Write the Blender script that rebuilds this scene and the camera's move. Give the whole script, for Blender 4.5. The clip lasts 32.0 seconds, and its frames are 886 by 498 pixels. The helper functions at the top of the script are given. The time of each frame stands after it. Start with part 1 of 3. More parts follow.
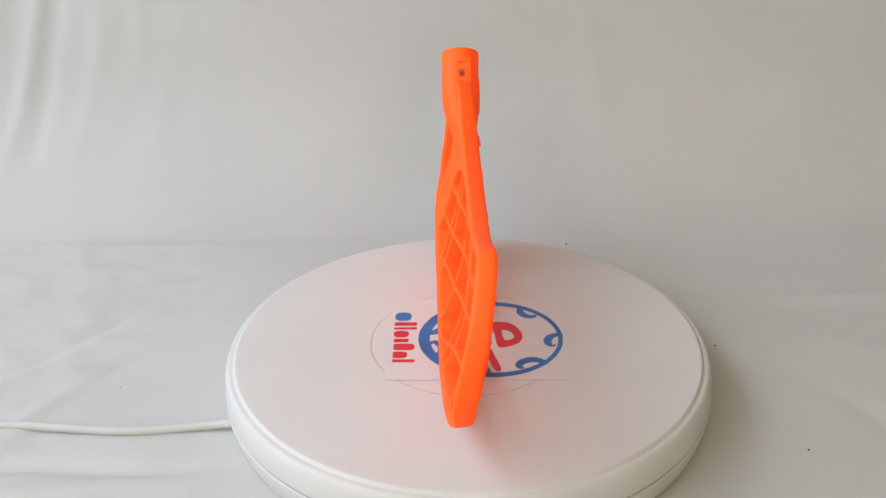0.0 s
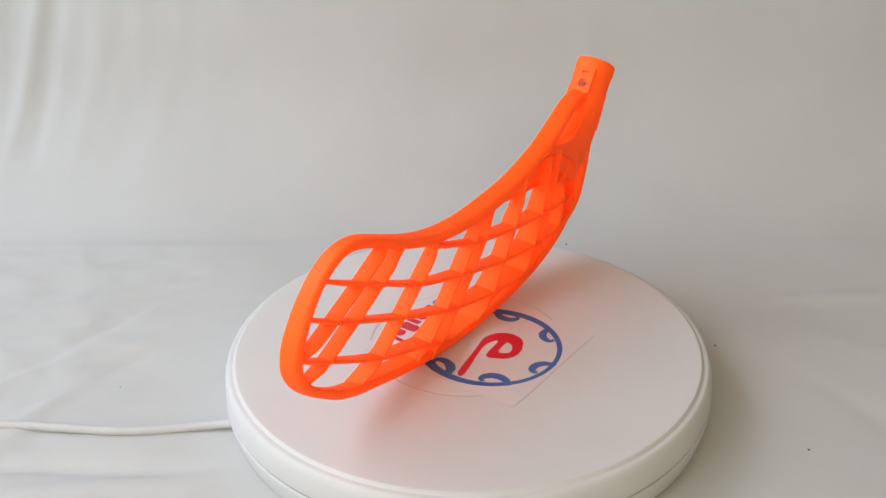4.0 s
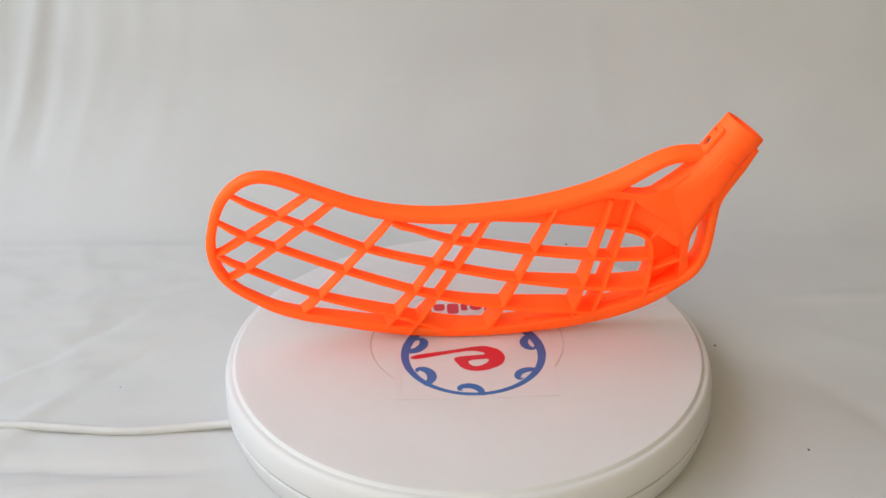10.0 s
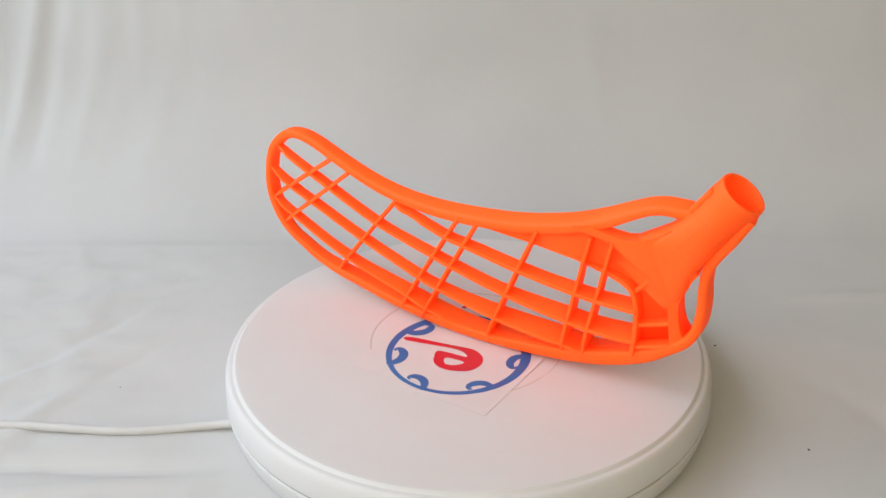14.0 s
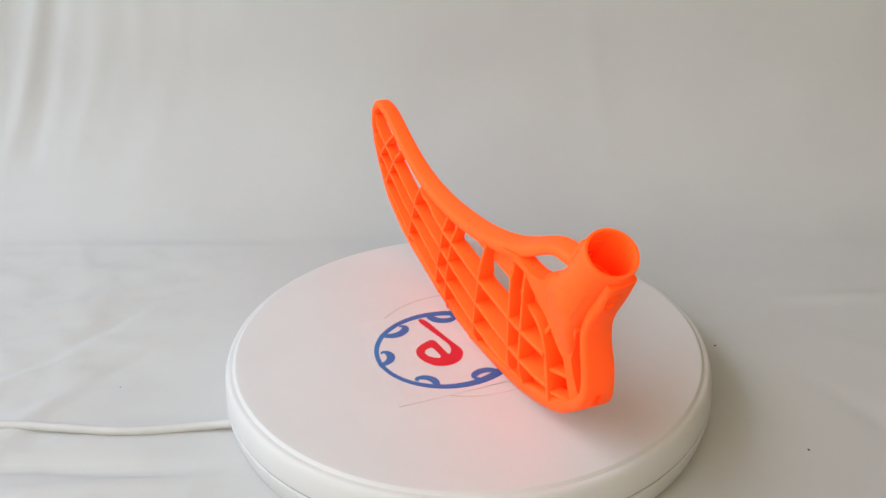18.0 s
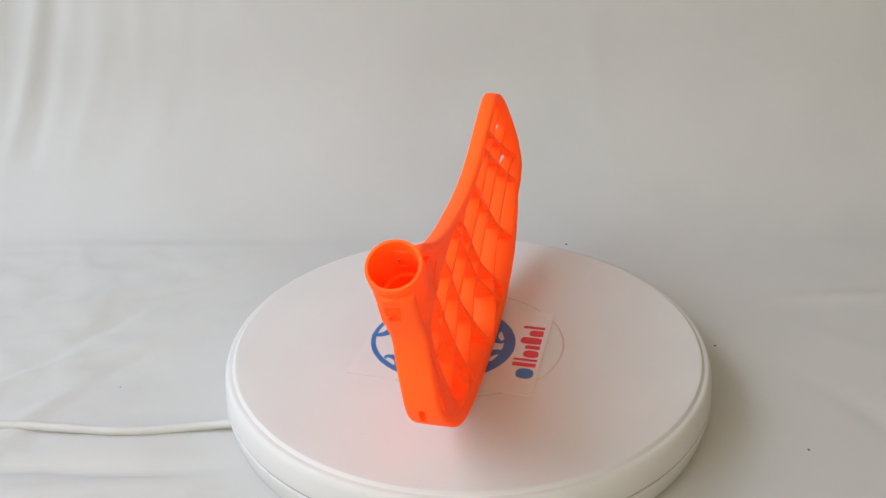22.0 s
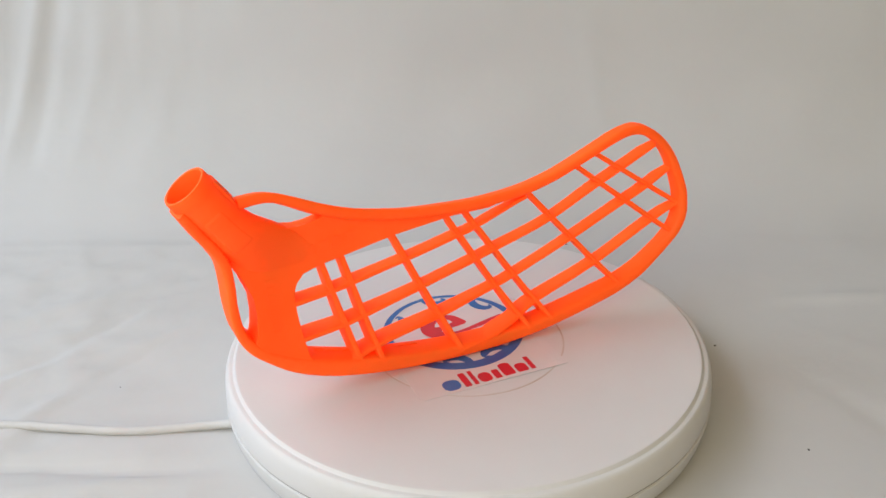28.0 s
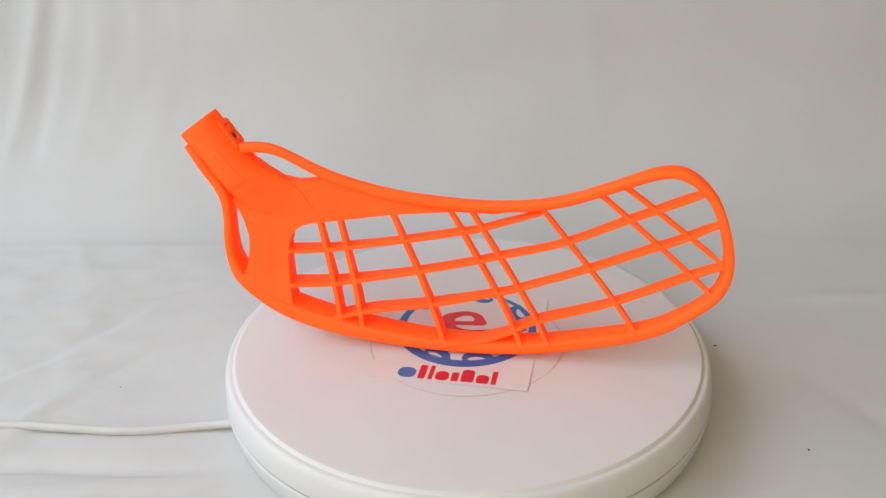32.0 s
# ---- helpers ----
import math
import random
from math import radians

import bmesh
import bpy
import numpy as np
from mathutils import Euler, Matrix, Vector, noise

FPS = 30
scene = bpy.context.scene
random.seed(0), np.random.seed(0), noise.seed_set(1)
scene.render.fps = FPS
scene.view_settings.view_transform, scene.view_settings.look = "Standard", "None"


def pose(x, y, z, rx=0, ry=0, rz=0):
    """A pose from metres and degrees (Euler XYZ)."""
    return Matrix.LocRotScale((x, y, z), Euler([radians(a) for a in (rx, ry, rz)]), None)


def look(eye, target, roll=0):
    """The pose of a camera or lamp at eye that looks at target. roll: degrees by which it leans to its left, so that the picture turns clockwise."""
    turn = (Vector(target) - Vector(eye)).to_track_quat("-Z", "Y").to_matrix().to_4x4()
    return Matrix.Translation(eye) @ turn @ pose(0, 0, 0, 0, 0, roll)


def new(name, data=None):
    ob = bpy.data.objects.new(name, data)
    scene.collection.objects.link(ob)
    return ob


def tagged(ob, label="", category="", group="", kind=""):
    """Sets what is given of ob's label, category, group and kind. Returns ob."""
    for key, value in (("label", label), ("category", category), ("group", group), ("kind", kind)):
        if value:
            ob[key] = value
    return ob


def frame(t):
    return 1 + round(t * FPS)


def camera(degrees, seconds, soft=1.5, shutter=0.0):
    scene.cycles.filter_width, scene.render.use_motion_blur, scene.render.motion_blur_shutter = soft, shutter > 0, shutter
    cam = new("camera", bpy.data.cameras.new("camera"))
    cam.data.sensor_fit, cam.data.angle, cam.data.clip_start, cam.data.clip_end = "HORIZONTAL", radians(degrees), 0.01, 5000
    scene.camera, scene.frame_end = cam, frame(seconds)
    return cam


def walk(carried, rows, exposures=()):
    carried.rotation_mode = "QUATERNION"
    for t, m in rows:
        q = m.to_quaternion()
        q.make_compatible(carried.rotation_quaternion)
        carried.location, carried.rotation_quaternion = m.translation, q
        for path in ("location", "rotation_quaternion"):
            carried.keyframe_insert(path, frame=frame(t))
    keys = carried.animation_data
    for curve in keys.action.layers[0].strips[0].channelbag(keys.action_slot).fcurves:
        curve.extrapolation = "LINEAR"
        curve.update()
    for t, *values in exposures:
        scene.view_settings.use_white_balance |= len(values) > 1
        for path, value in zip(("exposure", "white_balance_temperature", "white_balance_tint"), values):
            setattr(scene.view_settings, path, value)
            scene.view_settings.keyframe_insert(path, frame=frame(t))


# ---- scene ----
from mathutils import geometry

# camera: one fixed stand in front of the turntable
cam = camera(45.85, 32.0)
EYE = Vector((0.0, -0.4647, 0.2909))
YAW, PITCH = radians(1.450), radians(-27.044)
AHEAD = Vector((-math.sin(YAW) * math.cos(PITCH), math.cos(YAW) * math.cos(PITCH), math.sin(PITCH)))
STAND = look(EYE, EYE + AHEAD, -0.983)
walk(cam, [(0.0, STAND), (32.0, STAND)])

FLOOR = -0.031          # cloth under the turntable; the platter's top is z = 0
TURN = -8.765           # degrees per second, clockwise seen from above

# ---- light: soft light from the left taken as a window, in an assumed white room, on an overcast day ----
world = bpy.data.worlds.new("world")
scene.world = world
world.use_nodes = True
wn = world.node_tree.nodes
sky = wn.new("ShaderNodeTexSky")
sky.sky_type, sky.sun_disc, sky.sun_elevation, sky.sun_rotation = "NISHITA", False, radians(44), radians(-75)
wn["Background"].inputs["Strength"].default_value = 0.12
world.node_tree.links.new(sky.outputs["Color"], wn["Background"].inputs["Color"])

sun = new("sun", bpy.data.lights.new("sun", "SUN"))
sun.data.energy, sun.data.angle, sun.data.color = 0.3, radians(40), (1.0, 0.94, 0.85)
sun.matrix_world = look((-3, 0.8, 3.0), (0, 0, 0))


def area_lamp(name, place, target, wide, high, power, color):
    lamp = new(name, bpy.data.lights.new(name, "AREA"))
    lamp.data.shape, lamp.data.size, lamp.data.size_y = "RECTANGLE", wide, high
    lamp.data.energy, lamp.data.color = power, color
    lamp.matrix_world = look(place, target)
    return lamp


area_lamp("window_light", (-0.77, -0.28, 0.64), (-0.05, -0.08, 0.0), 1.45, 0.85, 10.5, (0.745, 0.885, 1.06))
# added warm fill from behind the camera; no such source is known
area_lamp("added_fill_south", (-0.12, -1.62, 0.95), (0, 0, 0.0), 1.5, 1.2, 14.1, (1.02, 0.862, 0.52))
scene.view_settings.exposure = 0.0


# ---- materials ----
def material(name, color, rough=0.5, metal=0.0):
    m = bpy.data.materials.new(name)
    m.use_nodes = True
    b = m.node_tree.nodes["Principled BSDF"]
    b.inputs["Base Color"].default_value = (*color, 1)
    b.inputs["Roughness"].default_value = rough
    b.inputs["Metallic"].default_value = metal
    return m


def vary(m, a, b, scale, lo=0.35, hi=0.65, detail=5.0):
    """Base colour drifting between a and b."""
    t = m.node_tree
    co = t.nodes.new("ShaderNodeTexCoord")
    n = t.nodes.new("ShaderNodeTexNoise")
    r = t.nodes.new("ShaderNodeValToRGB")
    n.inputs["Scale"].default_value, n.inputs["Detail"].default_value = scale, detail
    r.color_ramp.elements[0].position, r.color_ramp.elements[1].position = lo, hi
    r.color_ramp.elements[0].color, r.color_ramp.elements[1].color = (*a, 1), (*b, 1)
    t.links.new(co.outputs["Object"], n.inputs["Vector"])
    t.links.new(n.outputs["Fac"], r.inputs["Fac"])
    t.links.new(r.outputs["Color"], t.nodes["Principled BSDF"].inputs["Base Color"])
    return m


def bump(m, scale, strength, distance=0.001, detail=4.0, stretch=(1, 1, 1)):
    t = m.node_tree
    co = t.nodes.new("ShaderNodeTexCoord")
    mp = t.nodes.new("ShaderNodeMapping")
    n = t.nodes.new("ShaderNodeTexNoise")
    bp = t.nodes.new("ShaderNodeBump")
    mp.inputs["Scale"].default_value = stretch
    n.inputs["Scale"].default_value, n.inputs["Detail"].default_value = scale, detail
    bp.inputs["Strength"].default_value, bp.inputs["Distance"].default_value = strength, distance
    b = t.nodes["Principled BSDF"]
    t.links.new(co.outputs["Object"], mp.inputs["Vector"])
    t.links.new(mp.outputs["Vector"], n.inputs["Vector"])
    t.links.new(n.outputs["Fac"], bp.inputs["Height"])
    if b.inputs["Normal"].links:
        t.links.new(b.inputs["Normal"].links[0].from_socket, bp.inputs["Normal"])
    t.links.new(bp.outputs["Normal"], b.inputs["Normal"])
    return m


CLOTH = bump(bump(bump(vary(material("white_nonwoven_cloth", (0.54, 0.533, 0.525), 0.85), (0.525, 0.518, 0.51), (0.555, 0.548, 0.54), 9), 2600, 0.25, 0.0003), 14, 0.25, 0.004), 75, 0.22, 0.0012)
# fluorescent glow is put into the colour: more red returns than falls on it
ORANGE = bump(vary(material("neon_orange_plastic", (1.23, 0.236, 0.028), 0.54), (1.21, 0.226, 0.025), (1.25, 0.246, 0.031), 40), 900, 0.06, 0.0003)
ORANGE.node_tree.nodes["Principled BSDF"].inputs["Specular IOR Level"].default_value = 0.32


def glow_through(m, share, color):
    """Thin plastic that lets part of the light through."""
    t = m.node_tree
    mix, tr = t.nodes.new("ShaderNodeMixShader"), t.nodes.new("ShaderNodeBsdfTranslucent")
    tr.inputs["Color"].default_value = (*color, 1)
    mix.inputs["Fac"].default_value = share
    out = t.nodes["Material Output"]
    t.links.new(t.nodes["Principled BSDF"].outputs[0], mix.inputs[1])
    t.links.new(tr.outputs[0], mix.inputs[2])
    t.links.new(mix.outputs[0], out.inputs["Surface"])


# red above 1 here too, so the see-through share carries the glow
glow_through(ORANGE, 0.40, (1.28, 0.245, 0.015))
WHITE = bump(vary(material("white_abs_plastic", (0.60, 0.596, 0.588), 0.45), (0.59, 0.586, 0.578), (0.61, 0.606, 0.598), 25), 1500, 0.05, 0.0002)
PLATTER = bump(vary(material("satin_white_platter", (0.63, 0.617, 0.61), 0.55), (0.62, 0.607, 0.60), (0.64, 0.627, 0.62), 18), 1800, 0.06, 0.0002)
CARD = bump(vary(material("glossy_white_card", (0.64, 0.622, 0.618), 0.4), (0.63, 0.612, 0.608), (0.65, 0.632, 0.628), 60), 700, 0.05, 0.0002)
for m in (WHITE, PLATTER, CARD):
    m.node_tree.nodes["Principled BSDF"].inputs["Specular IOR Level"].default_value = 0.3
SEAM_SHADE = material("seam_shade_grey", (0.34, 0.33, 0.32), 0.8)
BLUE = vary(material("blue_print", (0.03, 0.125, 0.37), 0.4), (0.03, 0.09, 0.34), (0.03, 0.16, 0.42), 30)
RED = vary(material("red_print", (0.60, 0.016, 0.036), 0.4), (0.57, 0.017, 0.04), (0.63, 0.014, 0.032), 60)
CABLE = vary(material("white_cable", (0.56, 0.55, 0.54), 0.65), (0.54, 0.53, 0.52), (0.58, 0.57, 0.56), 50)
# screw steel takes the reddish shade of its hole as colour
SCREW_SHADE = bump(material("screw_steel_shade_red", (0.24, 0.06, 0.03), 0.5, 0.3), 600, 0.1)
STEEL = bump(material("bright_screw_steel", (0.62, 0.58, 0.54), 0.3, 0.9), 600, 0.1)
# brown tint paints the groove's shade and the orange bounce light
GROOVE_TINT = vary(material("groove_shade_tint", (0.55, 0.48, 0.42), 0.8), (0.50, 0.42, 0.35), (0.62, 0.59, 0.57), 30)
SPECK = material("dark_lint", (0.08, 0.07, 0.06), 0.9)
# wall colour is warmed so that the bounce light turns warm
WALL = vary(material("warm_bounce_wall", (0.80, 0.73, 0.62), 0.9), (0.78, 0.71, 0.60), (0.82, 0.75, 0.64), 3)
TABLE = vary(material("pale_wood", (0.42, 0.31, 0.2), 0.5), (0.38, 0.27, 0.17), (0.46, 0.34, 0.22), 12)


# ---- mesh helpers ----
def part(name, bm, mat, parent=None, label=""):
    me = bpy.data.meshes.new(name)
    bmesh.ops.recalc_face_normals(bm, faces=bm.faces)
    bm.to_mesh(me)
    bm.free()
    me.materials.append(mat)
    ob = new(name, me)
    if parent:
        ob.parent = parent
    if label:
        ob["label"] = label
    return ob


def soft(ob, angle=40):
    me = ob.data
    me.polygons.foreach_set("use_smooth", [True] * len(me.polygons))
    me.set_sharp_from_angle(angle=radians(angle))
    return ob


def box(x0, y0, z0, x1, y1, z1):
    bm = bmesh.new()
    bmesh.ops.create_cube(bm, size=1)
    for v in bm.verts:
        v.co = ((x0 + x1) / 2 + v.co.x * (x1 - x0), (y0 + y1) / 2 + v.co.y * (y1 - y0), (z0 + z1) / 2 + v.co.z * (z1 - z0))
    return bm


def joined(meshes):
    """Several bmeshes in one."""
    bm = bmesh.new()
    for one in meshes:
        me = bpy.data.meshes.new("piece")
        one.to_mesh(me)
        one.free()
        bm.from_mesh(me)
        bpy.data.meshes.remove(me)
    return bm


def lathe(profile, steps=128):
    """Turn (radius, z) pairs round the z axis; a radius of 0 closes the end."""
    bm = bmesh.new()
    rings = []
    for r, z in profile:
        if r == 0:
            rings.append([bm.verts.new((0, 0, z))])
        else:
            rings.append([bm.verts.new((r * math.cos(2 * math.pi * k / steps), r * math.sin(2 * math.pi * k / steps), z)) for k in range(steps)])
    for a, b in zip(rings, rings[1:]):
        for k in range(steps):
            j = (k + 1) % steps
            face = [a[k % len(a)], a[j % len(a)], b[j % len(b)], b[k % len(b)]]
            face = list(dict.fromkeys(face))
            if len(face) > 2:
                bm.faces.new(face)
    return bm


def spline(points, step=0.0025, closed=False):
    """Points of any dimension, smoothly joined and evenly spaced."""
    p = [np.array(q, float) for q in points]
    n = len(p)
    fine = []
    for i in range(n if closed else n - 1):
        if closed:
            a, b, c, d = p[i - 1], p[i], p[(i + 1) % n], p[(i + 2) % n]
        else:
            a, b, c, d = p[max(i - 1, 0)], p[i], p[i + 1], p[min(i + 2, n - 1)]
        parts = max(2, int(np.linalg.norm((c - b)[:3]) / step))
        for k in range(parts):
            t = k / parts
            fine.append(0.5 * ((2 * b) + (c - a) * t + (2 * a - 5 * b + 4 * c - d) * t * t + (3 * b - a - 3 * c + d) * t ** 3))
    if not closed:
        fine.append(p[-1])
    return fine


def bend(y, z):
    """How far the blade's middle surface stands off, along x: a lean, a hook and a twist, a flare at the sole and a straighter tip."""
    low, high, toe = max(0.0, 0.045 - z), max(0.0, z - 0.062), min(1.0, max(0.0, (-y - 0.02) / 0.06))
    return -0.0032 - 0.006 * y + 0.120 * z - 0.395 * y * y - 0.40 * y * z - 1.2 * low * low - 1.5 * toe * high * high


def off_surface(y, z, d):
    """The place d off the blade's middle surface at (y, z), square to it."""
    e = 0.0005
    by, bz = (bend(y + e, z) - bend(y - e, z)) / (2 * e), (bend(y, z + e) - bend(y, z - e)) / (2 * e)
    k = d / math.sqrt(1 + by * by + bz * bz)
    return bend(y, z) + k, y - by * k, z - bz * k


# the rim's middle line: y, z and half width in millimetres, from the bridge over the toe to the heel strut
RIM_TOP = [(112.6, 101.1, 2.7), (103, 101.5, 2.5), (96, 100.2, 2.3), (88, 96.6, 2.3), (75, 89.9, 2.6), (62, 84.7, 2.8), (48, 80.9, 2.8), (34, 78.1, 2.8), (23, 76.7, 2.8), (6, 75.4, 2.8), (-9, 75.1, 2.7), (-24, 76.0, 2.6),
           (-38, 78.0, 2.6), (-53, 82.1, 2.5), (-69, 88.5, 2.4), (-85, 95.4, 2.4), (-93.5, 98.0, 2.4), (-100, 98.3, 2.4), (-106.2, 96.2, 2.4)]
RIM_TOE = [(-112.8, 91.2, 2.3), (-118.0, 84.7, 2.3), (-122.1, 75.8, 2.3), (-125.6, 63.8, 2.3), (-126.3, 55.8, 2.3), (-125.4, 48.2, 2.3), (-121.9, 40.5, 2.3), (-115.9, 34.0, 2.3), (-108.0, 28.2, 2.4), (-98, 21.8, 2.7), (-84, 16.3, 2.9),
           (-69, 12.6, 3.0), (-53, 9.0, 3.0), (-37, 6.2, 3.0)]
RIM_SOLE = [(-21, 4.4, 3.0), (-6, 3.6, 3.0), (10, 3.7, 3.0), (25, 4.6, 3.2), (40, 6.2, 3.5), (55, 8.4, 3.8), (69, 11.3, 4.0), (83, 15.4, 4.0), (96, 20.8, 3.6), (106.5, 27.6, 3.0), (115, 34.7, 2.6), (119.5, 43, 2.3), (121.2, 55, 2.2),
            (121.2, 66, 2.2), (122.2, 76, 2.3), (125.8, 84, 2.4), (131.3, 92.2, 2.3), (136.4, 101.0, 2.2), (138.3, 103.8, 1.9)]
RIM_LINE = np.array([row[:2] for row in RIM_TOP + RIM_TOE + RIM_SOLE])


def sole_front(y):
    """How far the sole's front edge stands before the middle surface, in millimetres."""
    return float(np.interp(y, [-120, -98, -84, -69, -53, -37, 10, 40, 69, 96, 110], [2.4, 4.0, 5.2, 6.8, 8.2, 9.2, 10.4, 10.8, 11.2, 11.6, 11.8]))


def nearness(y, z):
    """1 at the sole, 0 far above it: the front leans out over a longer way at the heel than at the toe."""
    ground = float(np.interp(y, [-126, -116, -98, -69, -37, 0, 40, 69, 96, 110], [55, 32, 21, 12, 6, 3.5, 6, 11, 20, 30]))
    way = float(np.interp(y, [-100, 0, 60], [18, 30, 50]))
    return max(0.0, 1 - max(0.0, z - ground) / way) ** 1.4


def rib_reach(y, z):
    """How far the lattice reaches to the front and to the back of the middle surface, in millimetres: it thins towards the toe."""
    half = float(np.interp(y, [-125, -60, 0, 60], [2.7, 3.3, 4.0, 4.4]))
    back = half + float(np.interp(y, [-125, -70, -40], [1.2, 0.6, 0.0]))
    inside = float(np.min(np.hypot(RIM_LINE[:, 0] - y, RIM_LINE[:, 1] - z)))
    under = max(0.0, min(1.0, (y + 40) / 10)) * max(0.0, min(1.0, (z - 59) / 4))      # tucked in behind the face
    return half - 2.0 - 0.9 * under + max(0.0, sole_front(y) - half + 2.0) * nearness(y, z), min(back + 2.0, 3.7 - 0.5 * min(1.0, 3 * nearness(y, z)) + 0.28 * max(0.0, inside - 2.5))


def face_front(y, z, proud=0.0):
    """The smooth front face round the window, in metres off the middle surface."""
    y, z = y * 1000, z * 1000
    return -0.001 * (2.1 + proud + max(0.0, sole_front(y) - 2.1) * nearness(y, z))


def rib_lift(y):
    """How much the long ribs rise towards the back: more at the toe."""
    return float(np.interp(y, [-0.12, -0.05, 0.04], [0.27, 0.13, 0.0]))


def section(a, b, r, n=3):
    """A rounded rectangle of half sides a and b with corner radius r."""
    r = min(r, a * 0.98, b * 0.98)
    pts = []
    for cx, cy, start in ((a - r, b - r, 0), (-(a - r), b - r, 90), (-(a - r), -(b - r), 180), (a - r, -(b - r), 270)):
        for k in range(n + 1):
            t = radians(start + 90 * k / n)
            pts.append((cx + r * math.cos(t), cy + r * math.sin(t)))
    return pts


def sweep(path, closed=False, lift=0.0):
    """A bar along rows of (y, z, half width in the blade's plane, half depth, depth offset, corner radius and, if given, draft: how much
    wider it runs at the front than at the middle, and pinch: the share by which it narrows to the back), on the blade's bent surface. lift: rise along its depth."""
    bm = bmesh.new()
    n = len(path)
    rings = []
    for i, row in enumerate(path):
        y, z, a, b, off, r = row[:6]
        slant = row[6] if len(row) > 6 else 0.0
        pinch = row[7] if len(row) > 7 else 0.0
        p0, p1 = path[i - 1 if (i or closed) else 0], path[(i + 1) % n if (closed or i < n - 1) else i]
        ty, tz = p1[0] - p0[0], p1[1] - p0[1]
        l = math.hypot(ty, tz) or 1
        ny, nz = -tz / l, ty / l
        ring = []
        for u, w in section(a, b, r):
            u = u * (1 - pinch * w / b) + slant * w / b
            yy, zz = y + u * ny, z + u * nz + (lift(y) if callable(lift) else lift) * w
            ring.append(bm.verts.new(off_surface(yy, zz, off + w)))
        rings.append(ring)
    m = len(rings[0])
    for i in range(n if closed else n - 1):
        a, b = rings[i], rings[(i + 1) % n]
        for k in range(m):
            bm.faces.new((a[k], a[(k + 1) % m], b[(k + 1) % m], b[k]))
    if not closed:
        bm.faces.new(rings[0])
        bm.faces.new(rings[-1])
    return bm


def bar(points, a=1.2, b=4.0, off=0.0, r=0.5, step=0.003, lift=0.0, taper=False, low=0.5, slant=0.0, pinch=0.0):
    """The same with plain millimetres: rows of (y, z) joined smoothly. taper: the depth follows the lattice."""
    fine = spline([(y * 0.001, (z - low) * 0.001) for y, z in points], step)
    rows = []
    for q in fine:
        front, back = rib_reach(q[0] * 1000, q[1] * 1000) if taper else (b - off, b + off)
        wide = a * float(np.interp(q[0], [-0.11, -0.03, 0.04], [0.95, 1.0, 1.1])) if taper else a
        rows.append((q[0], q[1], wide * 0.001, (front + back) * 0.0005, (back - front) * 0.0005, r * 0.001, slant * 0.001, pinch))
    return sweep(rows, lift=lift)


def web_back(y, z):
    """How far the web stands to the back, in metres: it swells softly into the neck."""
    dy, dz = 0.1335 - y, 0.1140 - z
    along, aside = 0.585 * dy + 0.811 * dz, 0.811 * dy - 0.585 * dz
    swell = float(np.interp(along, [0.026, 0.045, 0.062, 0.078], [1.6, 2.4, 1.5, 0.0]))
    thin = max(0.0, min(1.0, (y - 0.105) / 0.008)) * max(0.0, min(1.0, (0.074 - z) / 0.008))
    return 0.001 * (4.9 - 2.2 * thin + swell * max(0.0, 1 - (aside / 0.026) ** 2))


def swollen_sheet(outline, front, back):
    """A flat outline in millimetres, given a front and a back that follow functions."""
    pts = [Vector((y * 0.001, z * 0.001, 0)) for y, z in outline]
    flat_web = bmesh.new()
    v = [flat_web.verts.new(p) for p in pts]
    for t in geometry.tessellate_polygon([pts]):
        flat_web.faces.new([v[i] for i in t])
    for again in range(4):
        bmesh.ops.subdivide_edges(flat_web, edges=[e for e in flat_web.edges if e.calc_length() > 0.004], cuts=1, use_grid_fill=True)
        bmesh.ops.triangulate(flat_web, faces=flat_web.faces)
    bm = bmesh.new()
    f, k = {}, {}
    for w in flat_web.verts:
        f[w] = bm.verts.new(off_surface(w.co.x, w.co.y, front(w.co.x, w.co.y)))
        k[w] = bm.verts.new(off_surface(w.co.x, w.co.y, back(w.co.x, w.co.y)))
    for face in flat_web.faces:
        bm.faces.new([f[w] for w in face.verts])
        bm.faces.new([k[w] for w in reversed(face.verts)])
    for e in flat_web.edges:
        if len(e.link_faces) == 1:
            p, q = e.verts
            bm.faces.new((f[p], f[q], k[q], k[p]))
    flat_web.free()
    return bm


def cut(ob, cutters):
    """Take the cutters' shapes out of ob."""
    tools = []
    for bm in cutters:
        me = bpy.data.meshes.new("tool")
        bmesh.ops.recalc_face_normals(bm, faces=bm.faces)
        bm.to_mesh(me)
        bm.free()
        tool = new("tool", me)
        md = ob.modifiers.new("cut", "BOOLEAN")
        md.object, md.operation, md.solver = tool, "DIFFERENCE", "EXACT"
        tools.append(tool)
    bpy.context.view_layer.update()
    done = bpy.data.meshes.new_from_object(ob.evaluated_get(bpy.context.evaluated_depsgraph_get()))
    ob.modifiers.clear()
    old, ob.data = ob.data, done
    bpy.data.meshes.remove(old)
    for tool in tools:
        me = tool.data
        bpy.data.objects.remove(tool)
        bpy.data.meshes.remove(me)
    return ob


def moved(bm, m):
    bmesh.ops.transform(bm, matrix=m, verts=bm.verts)
    return bm


def rounded_box(x, y, z, r=0.0006):
    bm = box(-x / 2, -y / 2, -z / 2, x / 2, y / 2, z / 2)
    bmesh.ops.bevel(bm, geom=bm.edges[:], offset=r, segments=2, profile=0.5, affect="EDGES")
    return bm


def rod(r, h, steps=28):
    bm = bmesh.new()
    bmesh.ops.create_cone(bm, cap_ends=True, segments=steps, radius1=r, radius2=r, depth=h)
    return bm


